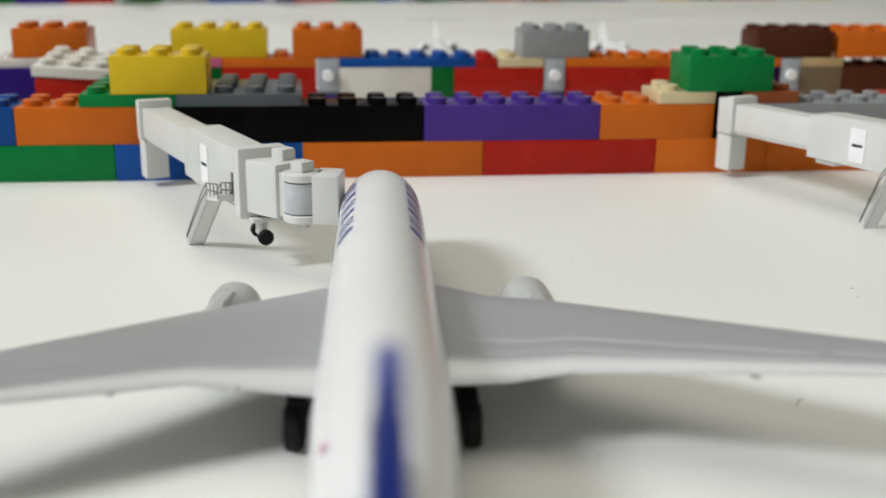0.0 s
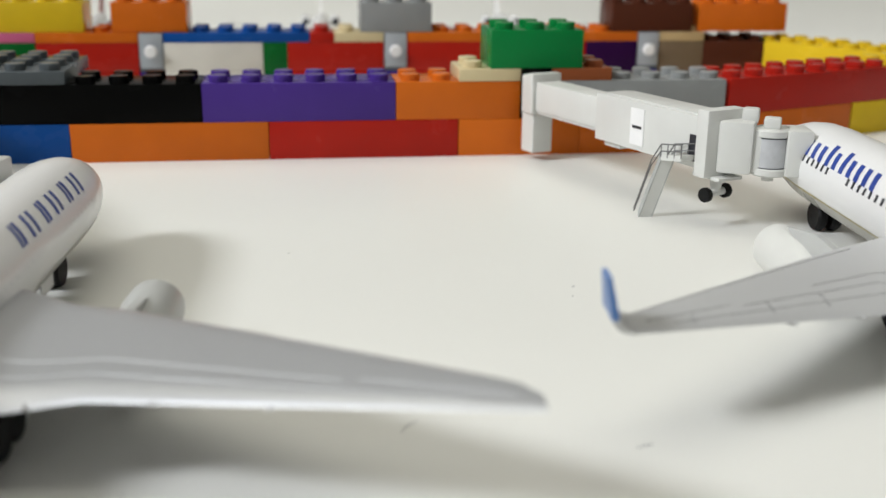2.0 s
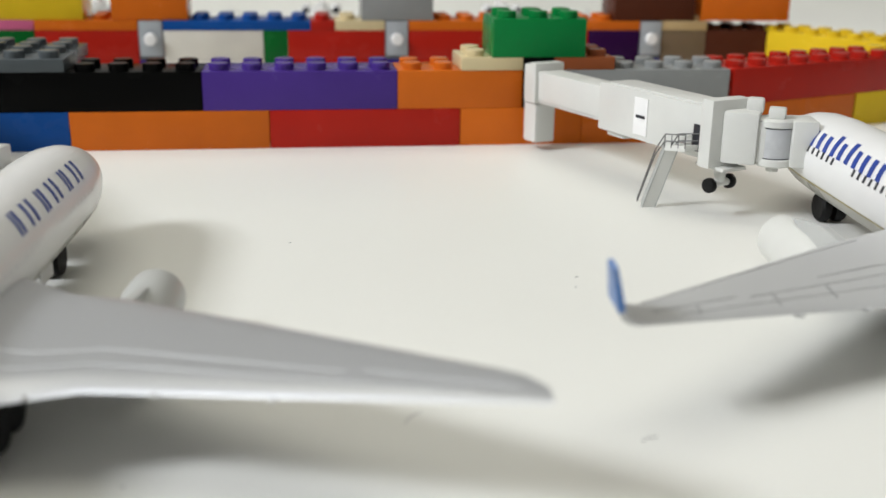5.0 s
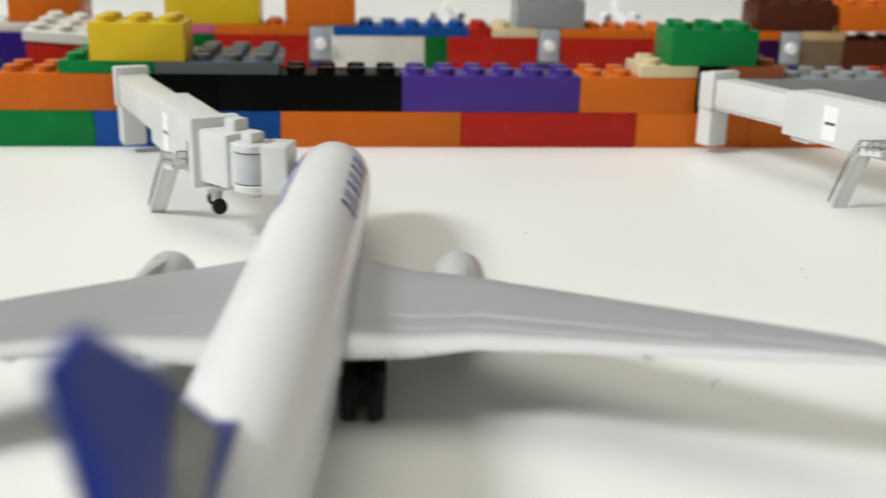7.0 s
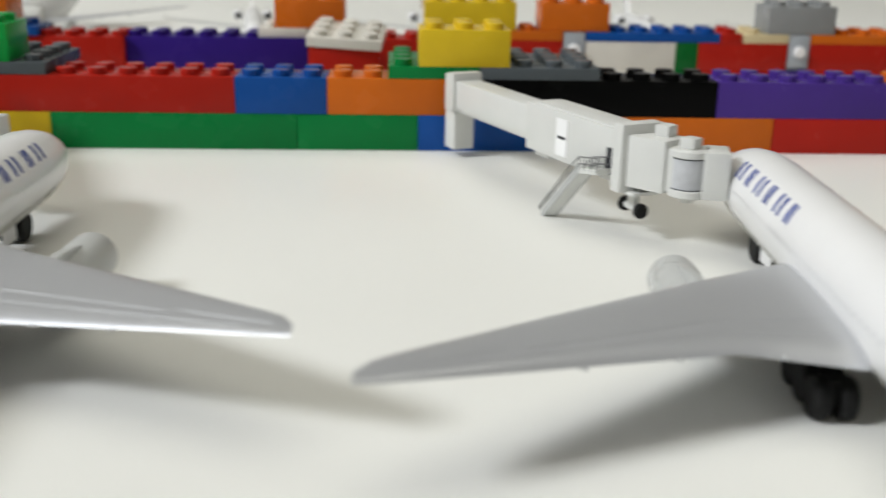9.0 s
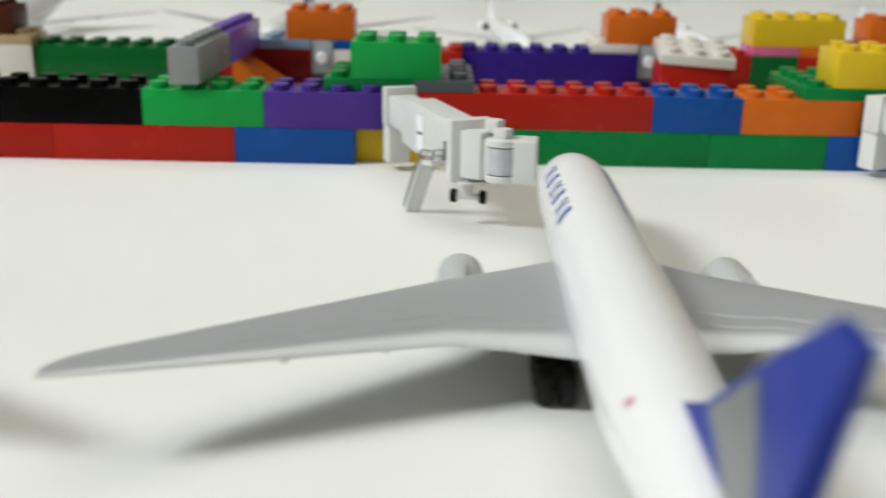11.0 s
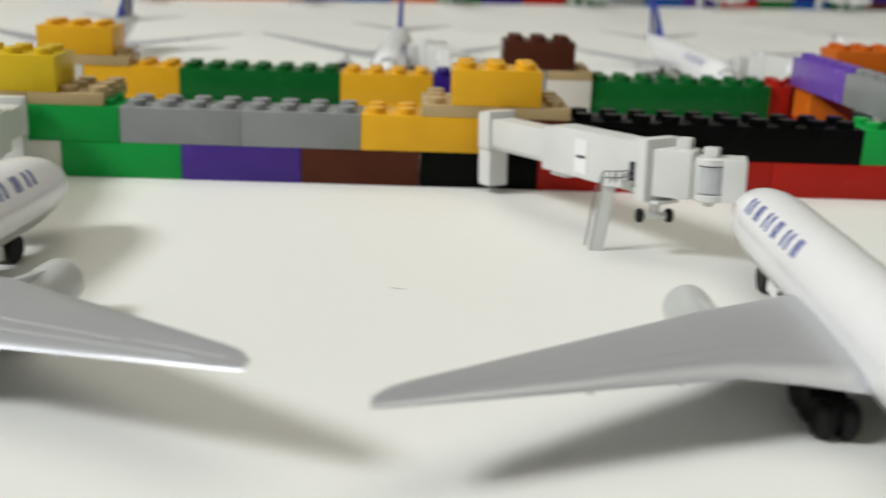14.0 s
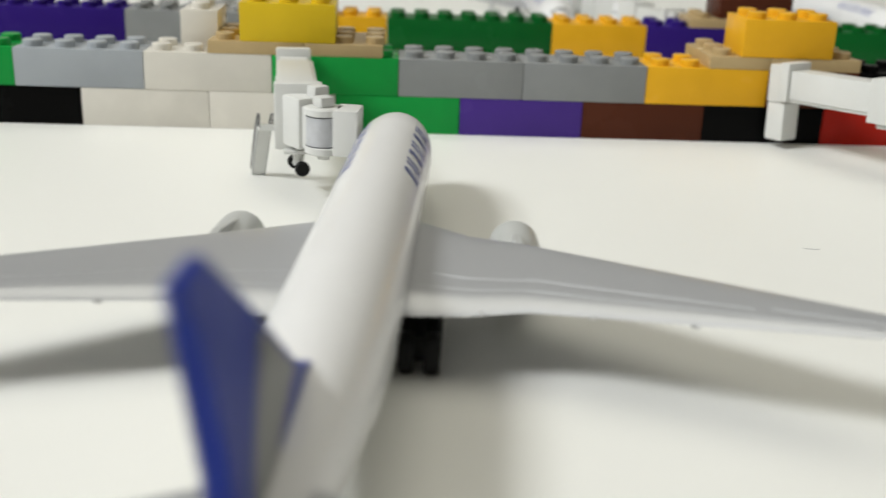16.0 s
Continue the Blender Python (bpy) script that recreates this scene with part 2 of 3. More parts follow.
def rear_y(stud):
    """The rear wall bends a little forward in its western part."""
    return 9.15 if stud > -9 else max(8.1, 9.15 + 0.04 * (stud + 9))


REAR = (("yellow", -73.0), ("navy", -65.0), ("grey", -59.8), ("white", -58.4), ("amber", -54.3), ("dark_green", -47.4), ("amber", -43.4), ("navy", -39.5),
        ("post", -38.5), ("white", -36.5), ("dark_green", -28.6), ("red", -27.6), ("dark_red", -24.7), ("post", -23.75), ("white", -22.7),
        ("red", -18.2), ("navy", -10.5), ("post", -9.5), ("red", -5.5), ("dark_green", -3.43), ("red", 0.57), ("post", 1.57), ("white", 5.57), ("dark_green", 6.57),
        ("red", 10.57), ("post", 11.57), ("red", 15.57), ("red", 19.3), ("dark_purple", 21.57), ("post", 22.57), ("taupe", 24.57), ("brown", 27.57))
x = -81.0
for colour, end in REAR:
    RY = rear_y((x + end) / 2)
    if colour == "post":
        brick("navy", x, end, RY, 0, 2, note="under a lamp brick")
        post = thing("lamp_brick", "pale grey one-stud toy brick with a round white lug", "toy brick", "lamp bricks of the rear wall", (x + end) / 2 * P, RY, 0.96)
        bm = bmesh.new()
        box(bm, -0.37, 0.37, 0, 0.78, 0.12, 1.25, 0.03)
        part("body", bm, MATS["light_grey"], post)
        bm = bmesh.new()
        box(bm, -0.37, 0.37, 0.02, 0.78, 0.0, 0.118, 0.0)
        part("foot", bm, MATS["dark_grey"], post)
        bm = bmesh.new()
        lathe(bm, [((0, 0.02, 0.68), (0.2, 0, 0), (0, 0, 0.2)), ((0, -0.16, 0.68), (0.2, 0, 0), (0, 0, 0.2)), ((0, -0.19, 0.68), (0.16, 0, 0), (0, 0, 0.16))], 16)
        part("lug", bm, PAPER, post)
    else:
        n = end - x
        brick(colour, x, end, RY, 0.96, 2, note="in rear upper course")
        brick(colour if colour not in ("orange",) else "red", x, end, RY, 0, 2, note="in rear lower course")
    x = end
for colour, a, b in (("tan", -60.4, -56.4), ("tan", -41.6, -39.43), ("tan", -38.5, -36.5), ("light_blue", -26.9, -24.7), ("blue", -24.0, -21.7),
                     ("white", -12.6, -10.5), ("pink", -5.5, -3.43), ("orange", -3.43, 0.57), ("blue", 1.57, 7.5), ("red", 7.5, 8.5), ("cream", 8.5, 10.57),
                     ("orange", 11.57, 16.57), ("orange", 16.57, 21.57), ("tan", 22.57, 24.57)):
    brick(colour, a, b, rear_y((a + b) / 2), 1.92, 2, plate=True, note="on the rear wall")
for colour, a, b in (("orange", -11.9, -8.9), ("yellow", -5.5, -1.5), ("orange", -0.43, 2.57), ("grey", 9.6, 12.6), ("brown", 20.4, 24.0), ("orange", 24.3, 28.3),
                     ("brown", -40.4, -37.3), ("orange", -25.75, -22.85), ("amber", -60.3, -57.1)):
    brick(colour, a, b, rear_y((a + b) / 2) + 0.05, 2.24, 2, note="above the rear wall")

# long grey brick with a lilac end reaching back from the front wall
arm = pose(-21.95 * K, -0.55 * K, 2.08 * K, -0.4, 0, -0.7)
brick("grey", -0.5, 0.5, 0, 0, 5, m=arm, note="between the walls")
brick("lilac", -0.5, 0.5, 4.03, 0, 6, m=arm, note="behind a brick")
# orange wedge beside it
bm = bmesh.new()
vs = [bm.verts.new(c) for c in ((0, 0, 0), (1.6, 0, 0), (0, 0, 1.0), (0, 1.6, 0), (1.6, 1.6, 0), (0, 1.6, 1.0))]
for f in ((0, 1, 2), (3, 5, 4), (0, 3, 4, 1), (0, 2, 5, 3), (1, 4, 5, 2)):
    bm.faces.new([vs[i] for i in f])
ob = new("toy_slope", mesh_of("toy_slope", bm, MATS["orange"], 0.5))
ob.matrix_world = pose(-27.6 * P * K, 6.5 * K, 0.96 * K)
tagged(ob, "orange plastic toy slope brick beside the rear wall", "toy brick", "stacked toy bricks")
brick("red", -27.6, -25.6, 6.5, 0, 2, note="under the slope brick")
for z in (0, 0.96):
    brick("red", -10.2, -7.4, 6.1, z, 2, note="before the rear wall")
tilt = pose(-8.8 * P * K, 6.0 * K, 1.93 * K, 7, 3, -4)
brick("white", -1.5, 1.5, 0, 0, 3, plate=True, note="lying tilted on bricks", m=tilt)


# ---- airliners ----
def wing_mesh(bm, side, stations, n=12):
    """stations: lateral, leading edge, trailing edge (behind the nose), height, thickness."""
    rings = []
    for lat, le, te, z, th in stations:
        ring = []
        for k in range(2 * n):
            a = k * math.pi / n
            u = (1 - math.cos(a)) / 2
            bulge = math.sin(a) * (0.62 + 0.55 * (1 - u)) * th / 2
            droop = max(0.0, u - 0.92) * (te - le) * 0.5
            ring.append(bm.verts.new((side * lat, -(le + (te - le) * u), z - droop + (bulge if bulge > 0 else bulge * 0.55))))
        rings.append(ring)
    for a, b in zip(rings, rings[1:]):
        for i in range(2 * n):
            bm.faces.new((a[i], a[(i + 1) % (2 * n)], b[(i + 1) % (2 * n)], b[i]))
    bm.faces.new(rings[0])
    bm.faces.new(rings[-1][::-1])


def fuselage_ring(s, length, r, zc):
    """Centre height and radius of the hull, s behind the nose."""
    if s < 1.9:
        k = math.sqrt(max(0.0, 1 - (1 - (s + 0.5) / 2.4) ** 2.1))
        return zc - 0.12 * (1 - k), max(0.03, r * k)
    tail = length * 0.64
    if s > tail:
        k = (s - tail) / (length - tail)
        rr = r * (1 - 0.86 * k ** 1.5)
        return zc + (r - rr) * 0.72, rr
    return zc, r


def airliner(label, winglets=False, ink=6, windows=GREYINK, x=0, y=0, rz=0, zc=1.24, r=0.74, length=16.0, bar=INK, ahead=0.35, tips=((6.8, 10.3, 1.5), (6.8, 10.0, 1.6)), back=0.0):
    """ahead: extra length of the nose; tips: reach, trailing edge behind the nose and height of the left and the right wing tip; back: how far the wing roots sit back."""
    plane = thing("model_airliner", label, "model airplane", "parked model airliners", x, y, 0, rz)
    hull = lambda q, *rest: fuselage_ring(q + (ahead if q < 1.9 else 0), *rest)
    ns = [q - ahead for q in (-0.5, -0.46, -0.36, -0.2, 0.0, 0.3, 0.7, 1.2, 1.9)] + [4, 5.5, 7, 8.5, 10.1, 11.2, 12.2, 13.2, 14.2, 15.0, 15.55, length]
    seg = 32
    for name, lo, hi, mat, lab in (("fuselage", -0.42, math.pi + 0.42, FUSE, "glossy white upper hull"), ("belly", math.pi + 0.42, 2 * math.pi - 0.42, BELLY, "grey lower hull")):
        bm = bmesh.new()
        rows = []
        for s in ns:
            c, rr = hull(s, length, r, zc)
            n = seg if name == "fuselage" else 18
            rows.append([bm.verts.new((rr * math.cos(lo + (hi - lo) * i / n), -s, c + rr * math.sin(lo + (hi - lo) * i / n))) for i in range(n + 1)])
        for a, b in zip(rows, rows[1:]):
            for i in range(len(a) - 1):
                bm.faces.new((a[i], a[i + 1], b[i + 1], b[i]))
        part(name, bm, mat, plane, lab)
    # coloured line between the hull's halves
    for sd in (-1, 1):
        bm = bmesh.new()
        prev = None
        for s in ns[3:-1]:
            c, rr = hull(s, length, r, zc)
            cur = [bm.verts.new((sd * (rr + 0.004) * math.cos(-0.42 + e), -s, c + (rr + 0.004) * math.sin(-0.42 + e))) for e in (-0.05, 0.0)]
            if prev:
                bm.faces.new((prev[0], prev[1], cur[1], cur[0]))
            prev = cur
        part("cheat_line", bm, GOLD if winglets else BELLY, plane, "thin gold line along the hull" if winglets else "thin grey line along the hull")
    for sd in (-1, 1):
        span, tip_te, tz = tips[(sd + 1) // 2]
        k = span / 6.87
        up = 0.05 if sd > 0 else 0.0
        kink_te = (8.42 if sd < 0 else 8.27) + back * 0.7
        dy, dz = (tip_te - kink_te) / (span - 2.3 * k), (tz - 1.06) / (span - 1.5)
        st = [(0.3, 4.5 + back, kink_te + 0.03, 0.99 + up, 0.36), (0.75, 4.88 + back, kink_te + 0.03, 1.01 + up, 0.34), (1.5, 5.45 + back, kink_te + 0.01, 1.06, 0.24)]
        for f in (2.3 * k / span, 0.65, 0.94, 0.975, 1.0):
            lat = span * f
            end = kink_te + dy * (lat - 2.3 * k)
            chord = 2.38 - 1.86 * (lat - 2.3 * k) / (span - 2.3 * k)
            trim = 0 if winglets else {0.975: 0.03, 1.0: 0.2}.get(f, 0)
            st.append((lat, end - chord + trim, end, 1.06 + dz * (lat - 1.5), 0.2 - 0.13 * (f - 0.33) / 0.67 - trim * 0.12))
        bm = bmesh.new()
        wing_mesh(bm, sd, st)
        wingm = PALEWING if winglets else WINGM
        wing = part("wing", bm, wingm, plane, "pale grey painted wing" if winglets else "silver-grey painted wing", 0.5)
        # raised panel lines along the trailing edge
        for a, b, u in ((0.85, 2.3 * k, 0.70), (2.3 * k, 5.0 * k, 0.68), (0.85, 2.3 * k, 0.83), (2.3 * k, 6.2 * k, 0.83), (5.2 * k, 6.6 * k, 0.62)) + (((2.0 * k, 6.7 * k, 0.1), (1.6, 3.6 * k, 0.55)) if winglets else ()):
            pts = []
            for j in range(5):
                lat = a + (b - a) * j / 4
                for p, q in zip(st, st[1:]):
                    if p[0] <= lat <= q[0]:
                        f = (lat - p[0]) / (q[0] - p[0])
                        le, te, z, th = (p[i] + (q[i] - p[i]) * f for i in range(1, 5))
                ang = math.acos(1 - 2 * u)
                pts.append(Vector((sd * lat, -(le + (te - le) * u), z + math.sin(ang) * (0.62 + 0.55 * (1 - u)) * th / 2)))
            bm = bmesh.new()
            strip = [[bm.verts.new(p + Vector((0, o, h))) for o, h in ((-0.011, -0.006), (0, 0.006), (0.011, -0.006))] for p in pts]
            for p, q in zip(strip, strip[1:]):
                for i in range(2):
                    bm.faces.new((p[i], p[i + 1], q[i + 1], q[i]))
            # right wing's lines coloured paler to paint in their specular glint
            part("flap_line", bm, PANELINE if winglets else (SEAM_GLINT if sd > 0 else WINGM), wing)
        # short chordwise joints between the flaps
        for lat in (3.6 * k, 4.6 * k, 5.9 * k) if winglets else ():
            p, q = next((p, q) for p, q in zip(st, st[1:]) if p[0] <= lat <= q[0])
            f = (lat - p[0]) / (q[0] - p[0])
            le, te, z, th = (p[i] + (q[i] - p[i]) * f for i in range(1, 5))
            bm = bmesh.new()
            rows = []
            for u in (0.68, 0.76, 0.84, 0.9):
                ang = math.acos(1 - 2 * u)
                h = z + math.sin(ang) * (0.62 + 0.55 * (1 - u)) * th / 2
                rows.append([bm.verts.new((sd * lat + o, -(le + (te - le) * u), h + e)) for o, e in ((-0.013, -0.006), (0, 0.008), (0.013, -0.006))])
            for a, b in zip(rows, rows[1:]):
                for i in range(2):
                    bm.faces.new((a[i], a[i + 1], b[i + 1], b[i]))
            part("flap_joint", bm, PANELINE, wing)
        for lat in (1.7, 3.1 * k, 4.3 * k):
            bm = bmesh.new()
            for p, q in zip(st, st[1:]):
                if p[0] <= lat <= q[0]:
                    f = (lat - p[0]) / (q[0] - p[0])
                    te, z = p[2] + (q[2] - p[2]) * f, p[3] + (q[3] - p[3]) * f + 0.09
            lathe(bm, [((sd * lat, -te + 0.8, z - 0.16), (0.01, 0, 0), (0, 0, 0.01)), ((sd * lat, -te + 0.45, z - 0.2), (0.06, 0, 0), (0, 0, 0.07)),
                       ((sd * lat, -te + 0.14, z - 0.2), (0.055, 0, 0), (0, 0, 0.06)), ((sd * lat, -te - 0.04, z - 0.17), (0.02, 0, 0), (0, 0, 0.02))], 10)
            part("flap_fairing", bm, PALEWING, wing)
        if winglets:
            bend = ((0.0, 0.0, 0.64, 0.0, 0.03), (0.02, 0.1, 0.6, 0.01, 0.04), (0.07, 0.19, 0.57, 0.03, 0.04), (0.17, 0.25, 0.5, 0.05, 0.04), (0.3, 0.28, 0.43, 0.07, 0.04), (0.7, 0.37, 0.2, 0.12, 0.025))
            for name, lo, hi, mat, lab in (("wing_elbow", 0, 4, wingm, "pale grey curved wing tip"), ("winglet", 3, 6, bpy.data.materials.get("winglet_blue_paint") or material("winglet_blue_paint", (0.06, 0.17, 0.45), 0.3), "blue upturned winglet")):
                bm = bmesh.new()
                rings = []
                for h, out, fore, aft, w in bend[lo:hi]:
                    rings.append([bm.verts.new((sd * (span - 0.05 + out + o), -e, tz - 0.02 + h + (0.02 if o < 0 else 0))) for o, e in ((-w, tip_te - fore), (-w, tip_te + aft), (w, tip_te + aft), (w, tip_te - fore))])
                for a, b in zip(rings, rings[1:]):
                    for i in range(4):
                        bm.faces.new((a[i], a[(i + 1) % 4], b[(i + 1) % 4], b[i]))
                bm.faces.new(rings[0]), bm.faces.new(rings[-1])
                part(name, bm, mat, wing, lab)
        # engine with pylon
        eng = bmesh.new()
        ex, ez, ey = sd * (1.92 if winglets else 2.25), 0.45 if winglets else (0.54 if sd < 0 else 0.59), -4.25
        g = 1.0 if winglets else 0.94
        rg = lambda yy, q: ((ex, ey + yy, ez), (q * g, 0, 0), (0, 0, q * g))
        lathe(eng, [rg(-0.35, 0.30), rg(-0.02, 0.36), rg(0.03, 0.39), rg(0.0, 0.425), rg(-0.4, 0.445), rg(-1.2, 0.42), rg(-1.75, 0.33), rg(-1.75, 0.26), rg(-2.3, 0.16), rg(-2.45, 0.05)], 24)
        eng_ob = part("engine", eng, BRIDGE if winglets else NACELLE, plane, "rounded pale engine nacelle" if winglets else "rounded grey engine nacelle")
        bm = bmesh.new()
        lathe(bm, [rg(-0.34, 0.29), rg(-0.28, 0.12), rg(-0.12, 0.02)], 16)
        part("fan", bm, DARKINK, eng_ob, "dark fan face")
        bm = bmesh.new()
        vs = [bm.verts.new((ex + o, yy, zz)) for o in (-0.06, 0.06) for yy, zz in ((-4.7, 0.95), (-6.6, 0.62), (-6.9, 1.12), (-5.9, 1.16))]
        for f in ((0, 1, 2, 3), (7, 6, 5, 4), (0, 4, 5, 1), (1, 5, 6, 2), (2, 6, 7, 3), (3, 7, 4, 0)):
            bm.faces.new([vs[i] for i in f])
        part("pylon", bm, NACELLE, eng_ob)
        # tailplane
        bm = bmesh.new()
        wing_mesh(bm, sd, [(0.1, 13.3, 15.2, 1.62, 0.16), (2.6, 14.95, 15.75, 1.82, 0.06), (2.75, 15.2, 15.75, 1.83, 0.03)], 6)
        part("tailplane", bm, WINGM, plane, "silver-grey tailplane", 0.9)
        # main gear
        gear = bmesh.new()
        rod(gear, (sd * 0.92, -7.4, 0.95), (sd * 0.92, -7.5, 0.3), 0.12)
        box(gear, sd * 0.92 - 0.07, sd * 0.92 + 0.07, -8.1, -6.9, 0.2, 0.55, 0.03)
        gear_ob = part("main_gear", gear, RUBBER, plane)
        for ay in (-7.0, -7.5, -8.0):
            for off in (-0.17, 0.17):
                bm = bmesh.new()
                wx = sd * 0.92 + off
                ring = lambda o, q: ((wx + o, ay, 0.285), (0, q, 0), (0, 0, q))
                lathe(bm, [ring(-0.11, 0.18), ring(-0.11, 0.25), ring(-0.07, 0.285), ring(0.07, 0.285), ring(0.11, 0.25), ring(0.11, 0.18)], 18)
                part("wheel", bm, RUBBER, gear_ob, "black rubber wheel")
        # lettering bars
        if ink == 6:
            bars = [(1.5 + 0.58 * i + o, w, 0.48, 0.95) for i in range(6) for o, w in (((0, 0.10), (0.24, 0.10)) if i % 2 == 0 else ((0.02, 0.10), (0.17, 0.08)))]
        else:
            bars = [(1.75 + 0.31 * i, 0.16, 0.42, 0.96 if i in (0, 4, 6) else 0.82) for i in range(ink)]
        for s0, wide, a0, a1 in bars:
            bm = bmesh.new()
            prev = None
            for j in range(6):
                a = a0 + (a1 - a0) * j / 5
                cur = []
                for sA in (s0, s0 + wide):
                    c, rr = hull(sA - 0.12 * j / 5, length, r, zc)
                    cur.append(bm.verts.new((sd * (rr + 0.006) * math.cos(a), -sA + 0.12 * j / 5, c + (rr + 0.006) * math.sin(a))))
                if prev:
                    bm.faces.new((prev[0], prev[1], cur[1], cur[0]))
                prev = cur
            part("lettering_bar", bm, bar, plane, "plain blue lettering bar")
        if sd < 0 and not winglets:
            bm = bmesh.new()
            q = []
            for j in range(12):
                e = j * math.pi / 6
                sA, a = 11.4 + 0.07 * math.cos(e), 0.68 + 0.1 * math.sin(e)
                c, rr = hull(sA, length, r, zc)
                q.append(bm.verts.new((sd * (rr + 0.008) * math.cos(a), -sA, c + (rr + 0.008) * math.sin(a))))
            bm.faces.new(q)
            part("round_mark", bm, PINKINK, plane, "small pink round print")
        # cabin windows: one print for the pale row, single panes where they are dark
        bm = bmesh.new()
        for i in range(46):
            s0 = 1.2 + i * 0.22
            if 3.4 < s0 < 3.9 or 8.8 < s0 < 9.4:
                continue
            high, low = (0.16, 0.26) if winglets else (0.08, 0.12)
            c, rr = hull(s0, length, r, zc)
            q = [(sd * (rr + 0.005) * math.cos(a), -ss, c + (rr + 0.005) * math.sin(a)) for ss, a in ((s0, low), (s0 + 0.085, low), (s0 + 0.085, low + high), (s0, low + high))]
            bm.faces.new([bm.verts.new(v) for v in q])
            if winglets:
                part("window", bm, windows, plane, "dark printed cabin window")
                bm = bmesh.new()
        if winglets:
            bm.free()
        else:
            part("window_print", bm, windows, plane, "faint grey printed window line")
    # cockpit windows
    bm = bmesh.new()
    for sd in (-1, 1):
        for a0, a1 in ((0.62, 0.95), (1.0, 1.3), (1.35, 1.54)):
            q = []
            for s0, a in ((-0.12 - ahead, a0), (-0.12 - ahead, a1), (0.08 - ahead, a1), (0.08 - ahead, a0)):
                c, rr = hull(s0, length, r, zc)
                q.append(bm.verts.new((sd * (rr + 0.004) * math.cos(a), -s0, c + (rr + 0.004) * math.sin(a))))
            bm.faces.new(q)
    part("cockpit_window", bm, DARKINK, plane, "dark cockpit windows")
    # fin
    for name, prof, mat, w, lab in (("fin", ((11.4, 1.85), (12.3, 2.05), (14.3, 3.55), (15.2, 4.17), (15.7, 4.17), (15.3, 3.5), (14.95, 2.6), (14.75, 1.8)), FINBLUE, 0.1, "deep blue tail fin"),
                                    ("fin_patch", ((12.75, 2.34), (14.0, 3.24), (14.2, 2.9), (14.32, 2.5), (14.36, 2.1), (14.36, 1.8), (13.5, 1.8), (13.35, 2.1), (13.05, 2.28)), FINGREY, 0.106, "curved grey band on the fin")):
        bm = bmesh.new()
        rings = [[bm.verts.new((sx * w * (0.55 if zz > 3.5 else 1), -s, zz)) for s, zz in prof] for sx in (-1, 1)]
        bm.faces.new(rings[0]), bm.faces.new(rings[1][::-1])
        for i in range(len(prof)):
            j = (i + 1) % len(prof)
            bm.faces.new((rings[0][i], rings[1][i], rings[1][j], rings[0][j]))
        bmesh.ops.bevel(bm, geom=bm.edges[:], offset=0.02, segments=2, affect="EDGES")
        part(name, bm, mat, plane, lab)
    # nose gear
    bm = bmesh.new()
    rod(bm, (0, -1.6, 0.75), (0, -1.67, 0.24), 0.1)
    ng = part("nose_gear", bm, RUBBER, plane)
    for off in (-0.15, 0.15):
        bm = bmesh.new()
        ring = lambda o, q: ((off + o, -1.67, 0.3), (0, q * 1.2, 0), (0, 0, q * 1.15))
        lathe(bm, [ring(-0.1, 0.16), ring(-0.1, 0.23), ring(-0.05, 0.26), ring(0.05, 0.26), ring(0.1, 0.23), ring(0.1, 0.16)], 16)
        part("wheel", bm, RUBBER, ng, "black rubber wheel")
    # added white plates standing in for a lit tabletop patch between shadows
    for sd in () if winglets else (-1, 1):
        bm = bmesh.new()
        box(bm, sd * 0.3 - 0.012, sd * 0.3 + 0.012, -3.0, -2.4, 0.28, 0.6)
        part("gear_door", bm, FUSE, ng)
    return plane


LAB = "white model airliner with silver wings and blue fin on the tabletop"
airliner(LAB, x=1.53, y=-7.63, rz=-3.7, tips=((6.77, 10.41, 1.45), (6.77, 9.92, 1.67)))
airliner(LAB, x=-12.57, y=-6.5, rz=-1.0, tips=((7.13, 10.34, 1.3), (6.1, 9.7, 1.46)))
airliner(LAB, x=-28.08, y=-6.95, rz=-2.3, ahead=0.1, tips=((7.2, 10.3, 1.25), (7.12, 9.45, 1.63)))
airliner(LAB, x=-43.19, y=-6.35, rz=-4.9, tips=((6.83, 10.0, 1.45), (6.85, 9.76, 1.56)))
airliner("white model airliner with blue upturned winglets and dark windows", winglets=True, ink=11, windows=DARKINK, x=15.98, y=-5.75, rz=-5, r=0.8, zc=1.3, ahead=0.05,
         tips=((5.95, 10.57, 1.45), (5.95, 10.57, 1.45)), back=0.7)


